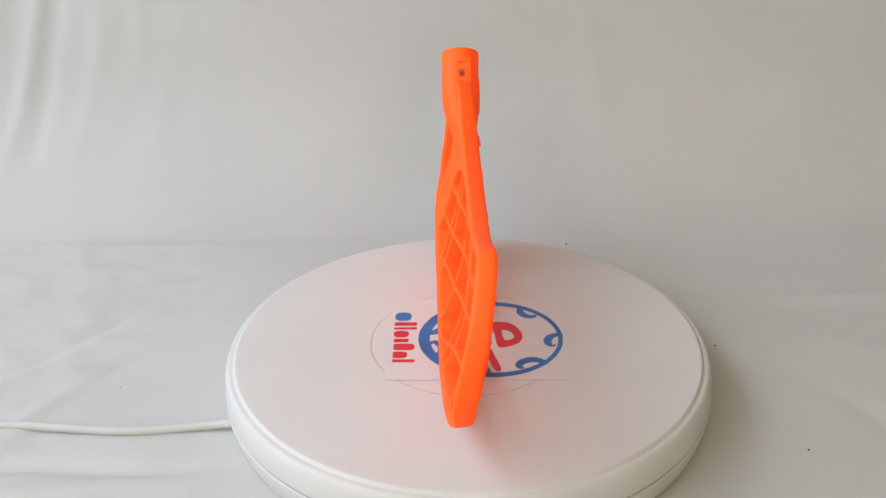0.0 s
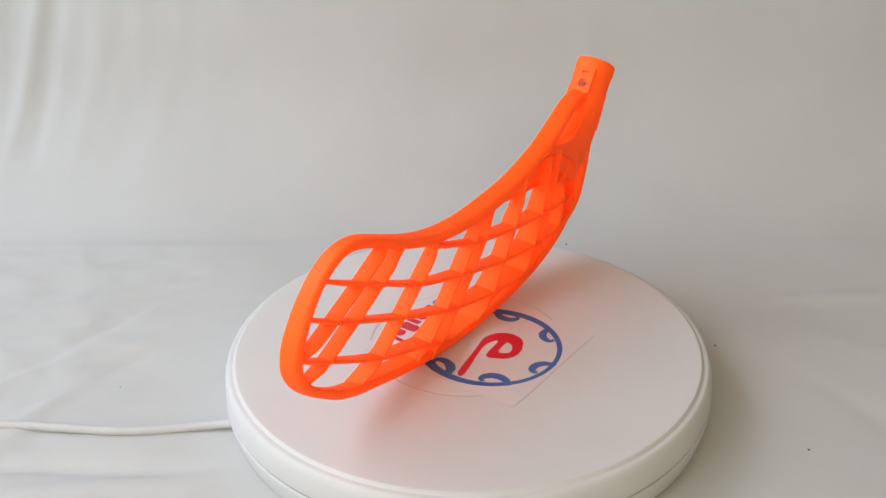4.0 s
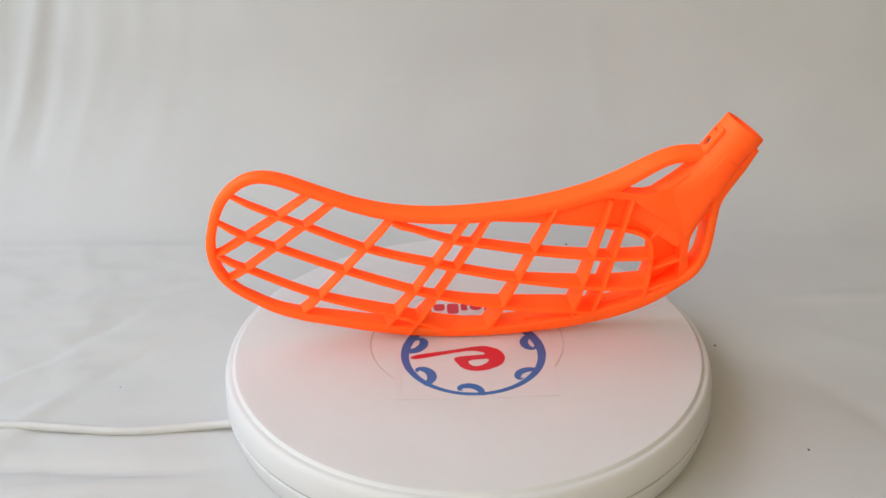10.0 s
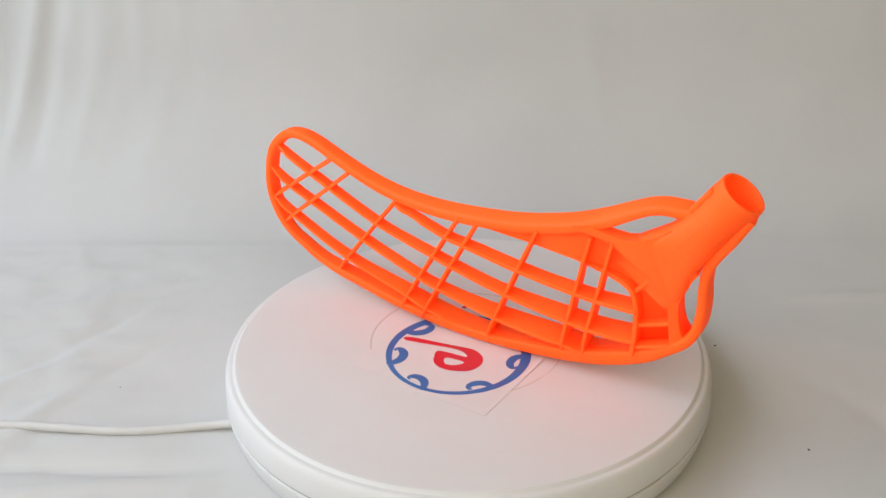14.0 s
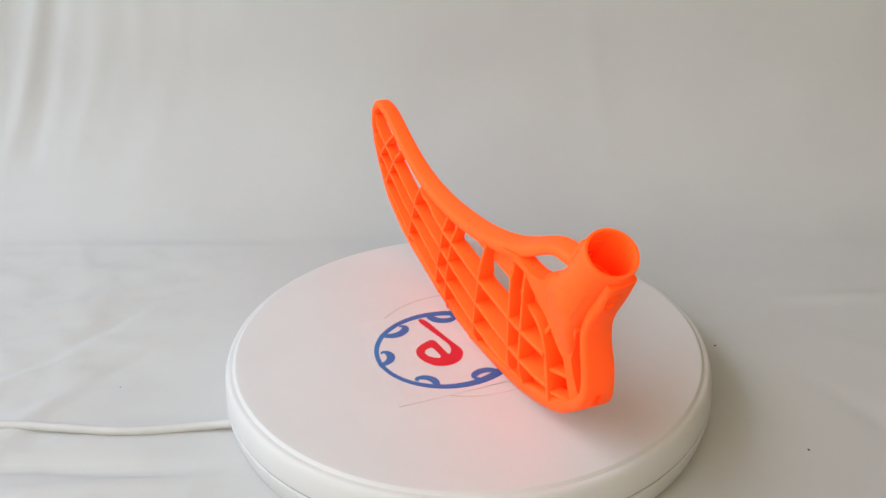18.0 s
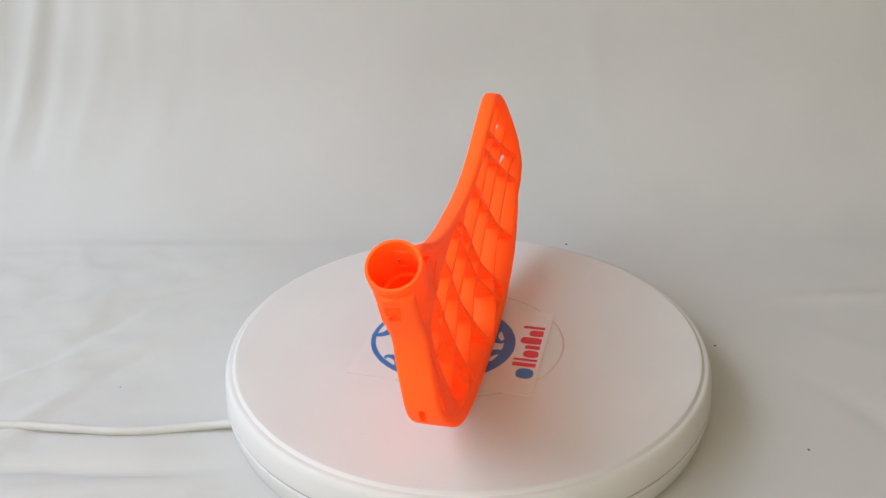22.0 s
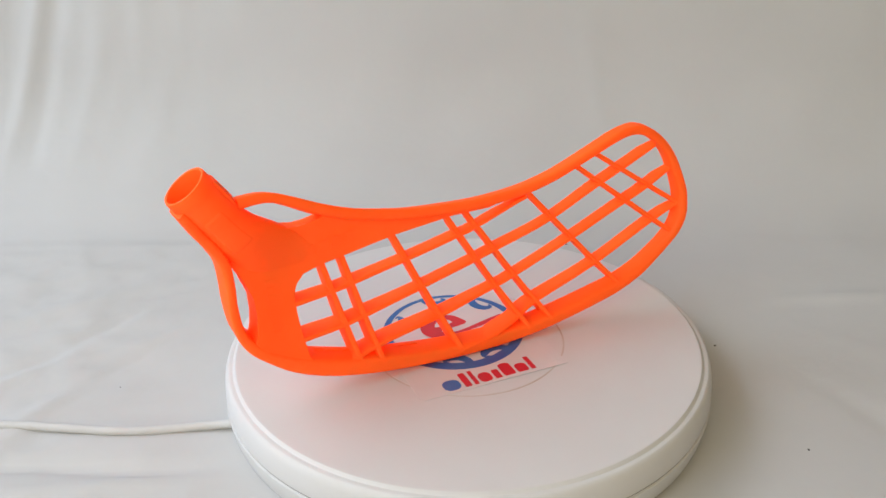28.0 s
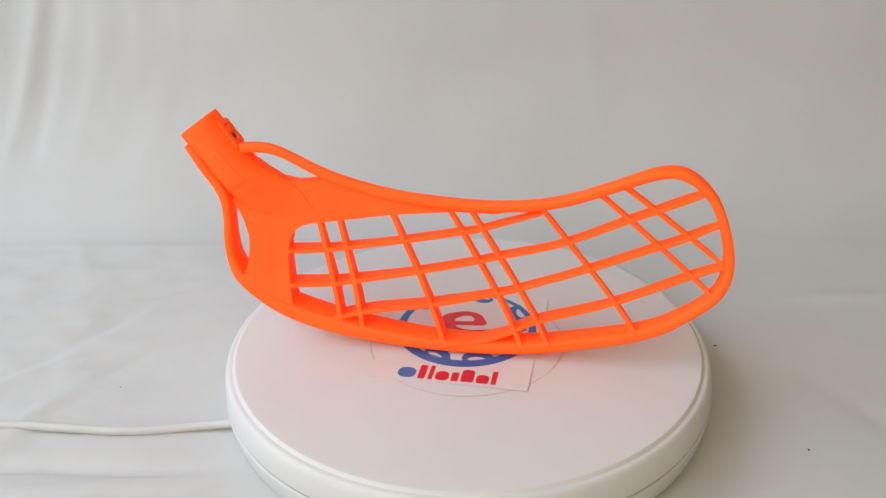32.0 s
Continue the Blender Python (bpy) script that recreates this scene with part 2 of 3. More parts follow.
def tube(points, radius, steps=12):
    """A round cord along points."""
    fine = [Vector(q) for q in spline(points, 0.006)]
    bm = bmesh.new()
    rings = []
    for i, q in enumerate(fine):
        t = (fine[min(i + 1, len(fine) - 1)] - fine[max(i - 1, 0)]).normalized()
        side = t.cross(Vector((0, 0, 1))).normalized()
        up = side.cross(t)
        rings.append([bm.verts.new(q + radius * (math.cos(2 * math.pi * k / steps) * side + math.sin(2 * math.pi * k / steps) * up)) for k in range(steps)])
    for a, b in zip(rings, rings[1:]):
        for k in range(steps):
            bm.faces.new((a[k], a[(k + 1) % steps], b[(k + 1) % steps], b[k]))
    bm.faces.new(rings[0])
    bm.faces.new(rings[-1])
    return bm


# ---- an assumed room out of view, and the cloth sweep ----
# Unseen shell, added to close the place and bounce the lamps' light.
def room():
    x0, x1, y0, y1, z0, z1 = -0.84, 2.6, -1.7, 1.5, -0.80, 1.75
    w = 0.12
    tagged(part("floor", box(x0 - w, y0 - w, z0 - w, x1 + w, y1 + w, z0), TABLE), "unseen pale wooden floor of the assumed room", "floor", kind="structure")
    tagged(part("ceiling", box(x0 - w, y0 - w, z1, x1 + w, y1 + w, z1 + w), WALL), "unseen warm white ceiling added to bounce light", "ceiling", kind="structure")
    tagged(part("wall_east", box(x1, y0, z0, x1 + w, y1, z1), WALL), "unseen warm white wall added to bounce light", "wall", kind="structure")
    tagged(part("wall_north", box(x0 - w, y1, z0, x1 + w, y1 + w, z1), WALL), "unseen warm white wall added to bounce light", "wall", kind="structure")
    west = joined([box(*b) for b in ((x0 - w, y0, z0, x0, y1, 0.24), (x0 - w, y0, 1.50, x0, y1, z1), (x0 - w, y0, 0.24, x0, -0.80, 1.50), (x0 - w, 0.96, 0.24, x0, y1, 1.50))])
    tagged(part("wall_west", west, WALL), "unseen warm white wall added with an opening for a lamp", "wall", kind="structure")
    south = joined([box(*b) for b in ((x0 - w, y0 - w, z0, x1 + w, y0, 0.22), (x0 - w, y0 - w, 1.48, x1 + w, y0, z1), (x0 - w, y0 - w, 0.22, -0.72, y0, 1.48), (0.82, y0 - w, 0.22, x1 + w, y0, 1.48))])
    tagged(part("wall_south", south, WALL), "unseen warm white wall added with an opening for a lamp", "wall", kind="structure")


def crease(x, y, cx, cy, ang, wide, length, high):
    """One soft fold: a line through (cx, cy) at an angle."""
    a = radians(ang)
    u, v = (x - cx) * math.cos(a) + (y - cy) * math.sin(a), -(x - cx) * math.sin(a) + (y - cy) * math.cos(a)
    v += 0.004 * math.sin(u * 40 + cx * 300)
    return high * math.exp(-(v / wide) ** 2 - (u / length) ** 2)


FOLDS = [(-0.19, -0.066, 2, 0.005, 0.13, -0.0018), (-0.18, -0.078, 3, 0.006, 0.12, 0.0013), (-0.25, 0.012, 48, 0.0035, 0.03, 0.0009), (-0.225, 0.062, 42, 0.0035, 0.035, -0.0009), (-0.275, -0.045, 58, 0.004, 0.03, 0.0010), (-0.205, -0.09, 35, 0.004, 0.03, -0.0007), (-0.22, -0.012, 55, 0.006, 0.05, 0.0011), (-0.245, 0.03, 46, 0.005, 0.05, -0.0010), (-0.25, 0.085, 36, 0.007, 0.06, 0.0010),
         (-0.20, 0.02, 44, 0.004, 0.035, -0.0007), (-0.185, 0.055, 40, 0.004, 0.04, 0.0006), (-0.265, -0.02, 60, 0.005, 0.04, 0.0009), (-0.28, 0.05, 20, 0.006, 0.05, -0.0009), (-0.21, 0.10, 28, 0.005, 0.04, -0.0006),
         (0.23, 0.096, 10, 0.006, 0.04, 0.0009), (0.26, 0.02, -30, 0.009, 0.06, 0.0006), (0.21, -0.03, -50, 0.008, 0.05, -0.0005), (-0.14, -0.11, 70, 0.006, 0.04, 0.0007)]


def cloth():
    """One sheet: flat under the turntable, rising behind it in a soft curve."""
    bm = bmesh.new()
    prof = []
    for k in range(60):
        prof.append((-0.62 + k * 0.008, 0.0))
    for k in range(79):
        prof.append((-0.14 + k * 0.004, 0.0))
    r, y0 = 0.12, 0.175
    for k in range(1, 31):
        t = radians(80 * k / 30)
        prof.append((y0 + r * math.sin(t), r * (1 - math.cos(t))))
    yl, zl = prof[-1]
    for k in range(1, 60):
        prof.append((yl + 0.0022 * k, zl + 0.0125 * k))
    nx = 280
    grid = []
    for y, z in prof:
        row = []
        for i in range(nx + 1):
            x = -0.6 + 1.2 * i / nx
            d = noise.noise((x * 5, y * 7 + z * 3, 1.7)) * 0.0022 + noise.noise((x * 17, y * 13 + z * 5, 4.1)) * 0.0006
            side = max(0.0, min(1.0, (-x - 0.08) / 0.15))
            u, v = x * 0.75 + y * 0.66, -x * 0.66 + y * 0.75
            d += side * 0.0013 * (0.5 - abs(noise.noise((u * 9, v * 34, 7.7)))) + side * 0.0009 * (0.4 - abs(noise.noise((u * 24, v * 52, 2.2))))
            d += side * 0.0021 * (0.4 - abs(noise.noise((x * 27 + 3, y * 31, 3.3)))) + side * 0.0011 * (0.4 - abs(noise.noise((x * 62, y * 58 + 7, 5.9))))
            near = max(0.0, 1 - math.hypot(x, y) / 0.16)
            if z == 0:
                d += 1.9 * sum(crease(x, y, *f) for f in FOLDS)
                d *= 1 - min(1.0, near * 5)
                row.append(bm.verts.new((x, y, FLOOR + d)))
            else:
                d = d * 0.6 + 0.0016 * noise.noise((x * 4 + 2, z * 2.2, 9.1))
                for cx, lean, wide, high in ((-0.335, 0.25, 0.005, 0.0014), (-0.318, 0.2, 0.006, -0.0012), (-0.352, 0.1, 0.004, 0.0009), (-0.285, 0.3, 0.009, 0.0006), (0.10, -0.2, 0.012, 0.0005), (0.34, -0.3, 0.010, 0.0006)):
                    d += high * min(1.0, z / 0.04) * math.exp(-((x - cx - lean * (z - 0.06)) / wide) ** 2)
                row.append(bm.verts.new((x, y - d * 1.5, FLOOR + z)))
        grid.append(row)
    for a, b in zip(grid, grid[1:]):
        for i in range(nx):
            bm.faces.new((a[i], a[i + 1], b[i + 1], b[i]))
    ob = part("backdrop", bm, CLOTH)
    soft(ob, 180)
    tagged(ob, "white non-woven cloth sweep with soft creases", "backdrop", kind="structure")
    bm = box(-0.8, -0.66, FLOOR - 0.045, 0.8, 0.75, FLOOR - 0.006)
    table = new("table")
    table.location = (0, 0, -0.80)
    top = part("tabletop", bm, TABLE, table)
    top.location = (0, 0, 0.80)
    for sx in (-0.74, 0.74):
        for sy in (-0.6, 0.69):
            part("leg", box(sx - 0.03, sy - 0.03, 0, sx + 0.03, sy + 0.03, 0.80 + FLOOR - 0.045), TABLE, table)
    tagged(table, "pale wooden table hidden under a white cloth", "table")


# ---- turntable ----
def turntable():
    base = new("turntable")
    base.location = (0, 0, FLOOR)
    up = -FLOOR
    body = part("base", lathe([(0, 0.0005), (0.121, 0.0005), (0.1230, 0.0015), (0.1242, 0.005), (0.1256, 0.0120), (0.1255, 0.0131), (0.1249, 0.0135), (0, 0.0135)], 192), WHITE, base, "white plastic foot ring")
    soft(body, 35)
    # grey ring paints the shade in the gap under the platter
    seam = part("seam", lathe([(0.10, 0.0130), (0.1246, 0.0130), (0.1246, 0.0140), (0.10, 0.0140)], 192), SEAM_SHADE, base, "narrow grey ring painted as the shade between the rings")
    soft(seam, 30)
    platter = part("platter", lathe([(0, -0.0165), (0.118, -0.0165), (0.1245, -0.0165), (0.1251, -0.0162), (0.1253, -0.0148), (0.1252, -0.0095), (0.1247, -0.0056), (0.1240, -0.0034), (0.1231, -0.0021), (0.1223, -0.0017), (0.1215, -0.0017), (0.1207, -0.0015), (0.1200, -0.0007), (0.1193, -0.0001), (0.1186, 0.0), (0.1178, 0.0), (0.0513, 0.0), (0.0506, 0.0), (0.0503, -0.0002), (0.0497, -0.0002), (0.0494, 0.0), (0.0487, 0.0), (0, 0.0)], 192), PLATTER, base, "round satin white revolving platter")
    platter.location = (0, 0, up)
    soft(platter, 32)
    part("groove", lathe([(0.0495, -0.0004), (0.0505, -0.0004), (0.0505, -0.0001), (0.0495, -0.0001)], 192), GROOVE_TINT, platter, "fine ring groove with its shade and orange bounce painted in")
    tagged(base, "round white plastic motorised display turntable on a cloth", "turntable")
    return base, platter


def power_cable():
    z = FLOOR + 0.0023
    bm = tube([(-0.60, -0.012, z), (-0.36, -0.0295, z), (-0.239, -0.0333, z), (-0.209, -0.0358, z), (-0.179, -0.0387, z), (-0.165, -0.0387, z), (-0.151, -0.0372, z), (-0.137, -0.0349, z), (-0.1215, -0.0342, z + 0.001), (-0.112, -0.0345, z + 0.002)], 0.0023)
    ob = soft(part("power_cable", bm, CABLE), 180)
    tagged(ob, "thin white power cable lying on the cloth", "cable")


def lint():
    """A few dark crumbs on the cloth."""
    for x, y, r in ((-0.1878, 0.003, 0.0004), (0.1405, 0.0424, 0.0008), (0.1456, 0.0435, 0.0005), (0.0676, 0.1713, 0.0007), (0.166, -0.052, 0.0006)):
        bm = bmesh.new()
        bmesh.ops.create_icosphere(bm, subdivisions=2, radius=r)
        for v in bm.verts:
            v.co *= 1 + 0.5 * noise.noise(v.co * 1500 + Vector((x * 90, y * 70, 0)))
            v.co.z *= 0.6
        ob = soft(part("lint", bm, SPECK), 180)
        ob.location = (x, y, FLOOR + r * 0.5)
        tagged(ob, "tiny dark crumb of lint on the cloth", "lint", group="crumbs on the cloth")


# ---- printed card ----
def flat(points, z, holes=()):
    loops = [[Vector((x * 0.001, y * 0.001, 0)) for x, y in l] for l in (points, *holes)]
    tris = geometry.tessellate_polygon(loops)
    flatp = [p for l in loops for p in l]
    bm = bmesh.new()
    v = [bm.verts.new((p.x, p.y, z)) for p in flatp]
    for t in tris:
        try:
            bm.faces.new([v[i] for i in t])
        except ValueError:
            pass
    bmesh.ops.recalc_face_normals(bm, faces=bm.faces)
    if sum(f.normal.z for f in bm.faces) < 0:
        bmesh.ops.reverse_faces(bm, faces=bm.faces)
    return bm


def arc(cx, cy, rx, ry, a0, a1, n):
    return [(cx + rx * math.cos(radians(a0 + (a1 - a0) * k / n)), cy + ry * math.sin(radians(a0 + (a1 - a0) * k / n))) for k in range(n + 1)]


def flat_part(name, points, z, mat, parent, label="", holes=()):
    bm = flat(points, z, holes)
    me = bpy.data.meshes.new(name)
    bm.to_mesh(me)
    bm.free()
    me.materials.append(mat)
    ob = new(name, me)
    ob.parent = parent
    if label:
        ob["label"] = label
    return ob


def printed_card():
    card = new("printed_card")
    bm = bmesh.new()
    nx, ny = 24, 20
    top, low = [], []
    for j in range(ny + 1):
        for i in range(nx + 1):
            x, y = -40.8 + 92.6 * i / nx, -36.8 + 79.3 * j / ny
            edge = max(abs(x - 5.5) / 46.3, abs(y - 2.85) / 39.65)
            lift = 0.00014 + 0.0003 * max(0.0, (edge - 0.93) / 0.07) ** 2 * (0.5 + 0.5 * math.sin(x * 0.09 + y * 0.05))
            top.append(bm.verts.new((x * 0.001, y * 0.001, lift)))
            low.append(bm.verts.new((x * 0.001, y * 0.001, lift - 0.00013)))
    w = nx + 1
    for j in range(ny):
        for i in range(nx):
            k = j * w + i
            bm.faces.new((top[k], top[k + 1], top[k + w + 1], top[k + w]))
            bm.faces.new((low[k + w], low[k + w + 1], low[k + 1], low[k]))
    ring = [i for i in range(nx)] + [j * w + nx for j in range(ny)] + [ny * w + i for i in range(nx, 0, -1)] + [j * w for j in range(ny, 0, -1)]
    for a, b in zip(ring, ring[1:] + ring[:1]):
        bm.faces.new((top[a], low[a], low[b], top[b]))
    part("paper", bm, CARD, card, "thin glossy white card")
    z = 0.00022
    flat_part("ring", arc(12.2, 2.6, 37.7, 37.0, 0, 360, 96)[:-1], z, BLUE, card, "blue printed ring", [arc(14.0, 2.5, 33.5, 32.7, 0, 360, 96)[:-1]])
    # comma ornaments round the inside of the ring
    hook = [(6.6, -0.6, 1.5), (6.2, 2.4, 1.8), (3.8, 5.0, 2.0), (0.0, 6.2, 1.9), (-3.6, 5.7, 1.7), (-5.4, 4.1, 1.4), (-4.9, 2.9, 0.8), (-3.6, 2.7, 0.3)]
    for ang, size in ((-6, 0.95), (52, 0.92), (106, 1.0), (160, 1.1), (-160, 1.15), (-108, 1.12), (-55, 1.08)):
        a = radians(ang)
        fine = [q * size for q in spline(hook, 0.6)]
        one, two = [], []
        for k, q in enumerate(fine):
            d = fine[min(k + 1, len(fine) - 1)] - fine[max(k - 1, 0)]
            d = d[:2] / np.linalg.norm(d[:2])
            one.append((q[0] - d[1] * q[2], q[1] + d[0] * q[2]))
            two.append((q[0] + d[1] * q[2], q[1] - d[0] * q[2]))
        pts = []
        for side, inward in one + two[::-1]:
            r = 35.8 - 1.18 * inward
            pts.append((13.1 + r * math.cos(a) - side * math.sin(a), 2.55 + 0.98 * (r * math.sin(a) + side * math.cos(a))))
        flat_part("ornament", pts, z + 0.00003, BLUE, card)
    # red round emblem with an eye and a long tail
    emblem = [(16.9, -27.0), (13.2, -26.9), (8.8, -6.4), (6.1, 5.8), (6.9, 11.2), (10.7, 16.4), (16.9, 18.4), (23.6, 16.3), (27.8, 9.8), (29.0, 3.3), (27.1, -2.2), (22.7, -5.5), (16.2, -6.5), (13.9, 7.9), (11.3, 5.7), (10.5, 0.8), (11.8, -6.5)]
    eye = [(24.6, 2.8), (22.0, 0.1), (19.3, 0.7), (18.3, 9.4), (20.9, 9.4), (23.6, 6.7)]
    flat_part("emblem", [tuple(q) for q in spline(emblem, 0.8, True)], z, RED, card, "red printed round emblem with a tail", [[tuple(q) for q in spline(eye, 0.6, True)]])
    # the word under the ring, as plain bars of its size and colours
    def word_bar(y0, y1, top, mat, lab, r):
        x0, x1, ya, yb = -38.8, top, min(y0, y1), max(y0, y1)
        pts = arc(x1 - r, yb - r, r, r, 0, 90, 5) + arc(x0 + r, yb - r, r, r, 90, 180, 5) + arc(x0 + r, ya + r, r, r, 180, 270, 5) + arc(x1 - r, ya + r, r, r, 270, 360, 5)
        flat_part("word_bar", pts, z, mat, card, lab)

    word_bar(28.6, 19.6, -30.0, BLUE, "blue printed bar", 3.6)
    for y0, y1, top, r in ((18.2, 14.6, -26.8, 0.8), (13.0, 10.8, -26.6, 0.4), (9.6, 2.8, -30.6, 3.0), (1.6, -2.0, -30.6, 0.8), (-3.2, -9.6, -27.2, 2.4), (-10.8, -17.0, -30.6, 2.4), (-18.2, -20.8, -26.6, 0.4)):
        word_bar(y0, y1, top, RED, "red printed bar", r)
    tagged(card, "white card with a blue ring and red emblem on the platter", "card")
    return card


# ---- floorball blade ----
# its depth by row: row, half depth, offset to the back, draft
RIM_DEPTH = [(0, 4.7, -0.7, 0.8), (2, 4.5, -0.9, 1.0), (4, 4.8, -0.9, 1.4), (9, 4.8, -0.7, 0.8), (13, 4.4, -0.3, 0.2), (17, 4.1, 0.9, -0.3), (20, 4.3, 0.5, 0.3), (22, 4.8, -0.4, 0.7), (24, 4.8, -0.4, 1.1), (26, 4.1, 1.1, 1.4), (28, 4.5, 0.4, 1.5), (30, 5.4, -1.4, 1.4),
             (32, 6.3, -2.5, 1.2), (36, 7.2, -3.4, 1.3), (40, 7.9, -4.0, 1.3), (42, 8.1, -3.9, 1.2), (43, 8.0, -3.0, 1.0), (44, 7.4, -2.2, 0.6), (45, 7.3, -1.6, 0.3), (46, 7.1, -0.9, 0.0), (48, 6.8, -0.5, 0.0), (52, 6.4, -0.5, 0.0)]


def rim():
    rows = RIM_TOP + RIM_TOE + RIM_SOLE
    at = [d[0] for d in RIM_DEPTH]
    full = [(y, z, a, *(float(np.interp(k, at, [d[c] for d in RIM_DEPTH])) for c in (1, 2, 3))) for k, (y, z, a) in enumerate(rows)]
    fine = spline([tuple(v * 0.001 for v in row) for row in full], 0.0025)
    return sweep([(*q[:5], 0.0018, q[5]) for q in fine])


CROSS = [((80, 82), (63.5, 11)), ((69.5, 82), (52, 8)), ((43, 79), (10, 5)), ((11, 75), (-30, 5.5)), ((0.5, 75), (-43, 8)), ((-36, 76), (-85.5, 18)), ((-64, 85), (-120, 40)), ((-75, 90), (-124, 55.5))]
LONG = [[(92, 48.9), (73, 49.9), (62, 51.2), (33, 55.9), (4, 61.9), (-7, 64.3), (-36, 74.6)],
        [(92, 31.4), (70, 32.4), (56, 34.4), (25, 39.9), (-4, 47.0), (-15, 50.2), (-47, 59.7), (-78, 74.0), (-89, 79.0), (-112, 90.0)],
        [(74, 12.9), (52, 18.4), (16, 23.9), (-13, 30.5), (-26, 34.3), (-59, 47.0), (-93, 62.0), (-104, 66.8), (-121, 76.0)],
        [(12, 3.9), (-8, 7.5), (-23, 12.8), (-36, 19.1), (-74, 32.0), (-109, 49.0), (-126, 57.0)]]
WINDOW_EDGE = [(46, 68.2, 0.7, 1.3, -0.6), (62, 66.0, 0.8, 1.6, -0.3), (72, 64.6, 1.0, 2.4, 0.5), (79, 63.4, 1.1, 3.1, 1.2), (85, 61.5, 1.1, 3.6, 1.6), (89.5, 58.0, 1.1, 3.9, 1.7), (91.5, 52.4, 1.1, 4.4, 1.2), (92, 44.4, 1.1, 5.2, 0.4), (91.5, 34, 1.1, 6.4, -1.0), (90, 22, 1.1, 7.6, -2.6)]


# the socket's axis: its mouth, its way down, and the side that faces the toe
MOUTH, DOWN, TOEWARD = Vector((-0.0032, 0.1335, 0.1140)), Vector((0, -0.585, -0.811)), Vector((0, -0.811, 0.585))
# the neck by distance below the mouth: half width to the toe and to the heel, depth to the back and to the front
NECK = [(0.0, 10.6, 10.6, 10.6, 10.6), (0.8, 10.9, 10.9, 10.9, 10.9), (6, 10.9, 10.9, 10.9, 10.9), (7, 10.6, 10.6, 10.6, 10.6), (14, 10.6, 10.5, 10.6, 10.6), (22, 10.5, 10.5, 10.6, 10.6), (28, 10.8, 10.7, 10.6, 10.6), (34, 12.0, 10.9, 10.3, 10.0),
        (40, 14.4, 11.2, 9.6, 8.7), (46, 17.0, 12.0, 8.4, 6.7), (52, 19.0, 14.0, 6.8, 4.7), (57, 20.0, 15.0, 5.4, 3.1), (62, 20.0, 15.2, 4.0, 1.8), (67, 19.5, 15.0, 3.0, 0.9)]


def neck_point(s, turn, proud=0.0):
    """A place on the neck: turn 0 faces the heel, 90 the back, 180 the toe, 270 the front."""
    at = [r[0] for r in NECK]
    toe, heel, back, front = (float(np.interp(s, at, [r[c] for r in NECK])) * 0.001 for c in (1, 2, 3, 4))
    c = MOUTH + DOWN * (s * 0.001)
    w = min(1.0, s / 45)
    c.x = MOUTH.x * (1 - w) + bend(c.y, c.z) * w
    t = radians(turn)
    wide = heel if math.cos(t) > 0 else toe
    deep = back if math.sin(t) > 0 else front
    square = float(np.interp(s, [20, 42], [1.0, 0.55])) if math.sin(t) > 0 else 1.0      # round at the mouth and in front, boxier at the back where it meets the web
    u, v = math.copysign(abs(math.cos(t)) ** square, math.cos(t)), math.copysign(abs(math.sin(t)) ** square, math.sin(t))
    if math.sin(t) < 0:
        v = -abs(v) ** float(np.interp(s, [34, 58], [1.0, 1.9]))     # the front runs out softly into the face
    return c - TOEWARD * ((wide + proud) * u) + Vector(((deep + proud) * v, 0, 0))


def socket_frame(s, turn, out=0.0):
    """A pose on the socket: z points outwards, y up along the axis."""
    c = MOUTH + DOWN * (s * 0.001)
    t = radians(turn)
    z = (-TOEWARD * math.cos(t) + Vector((math.sin(t), 0, 0))).normalized()
    y = -DOWN.normalized()
    x = y.cross(z)
    m = Matrix((x, y, z)).transposed().to_4x4()
    m.translation = c + z * out
    return m


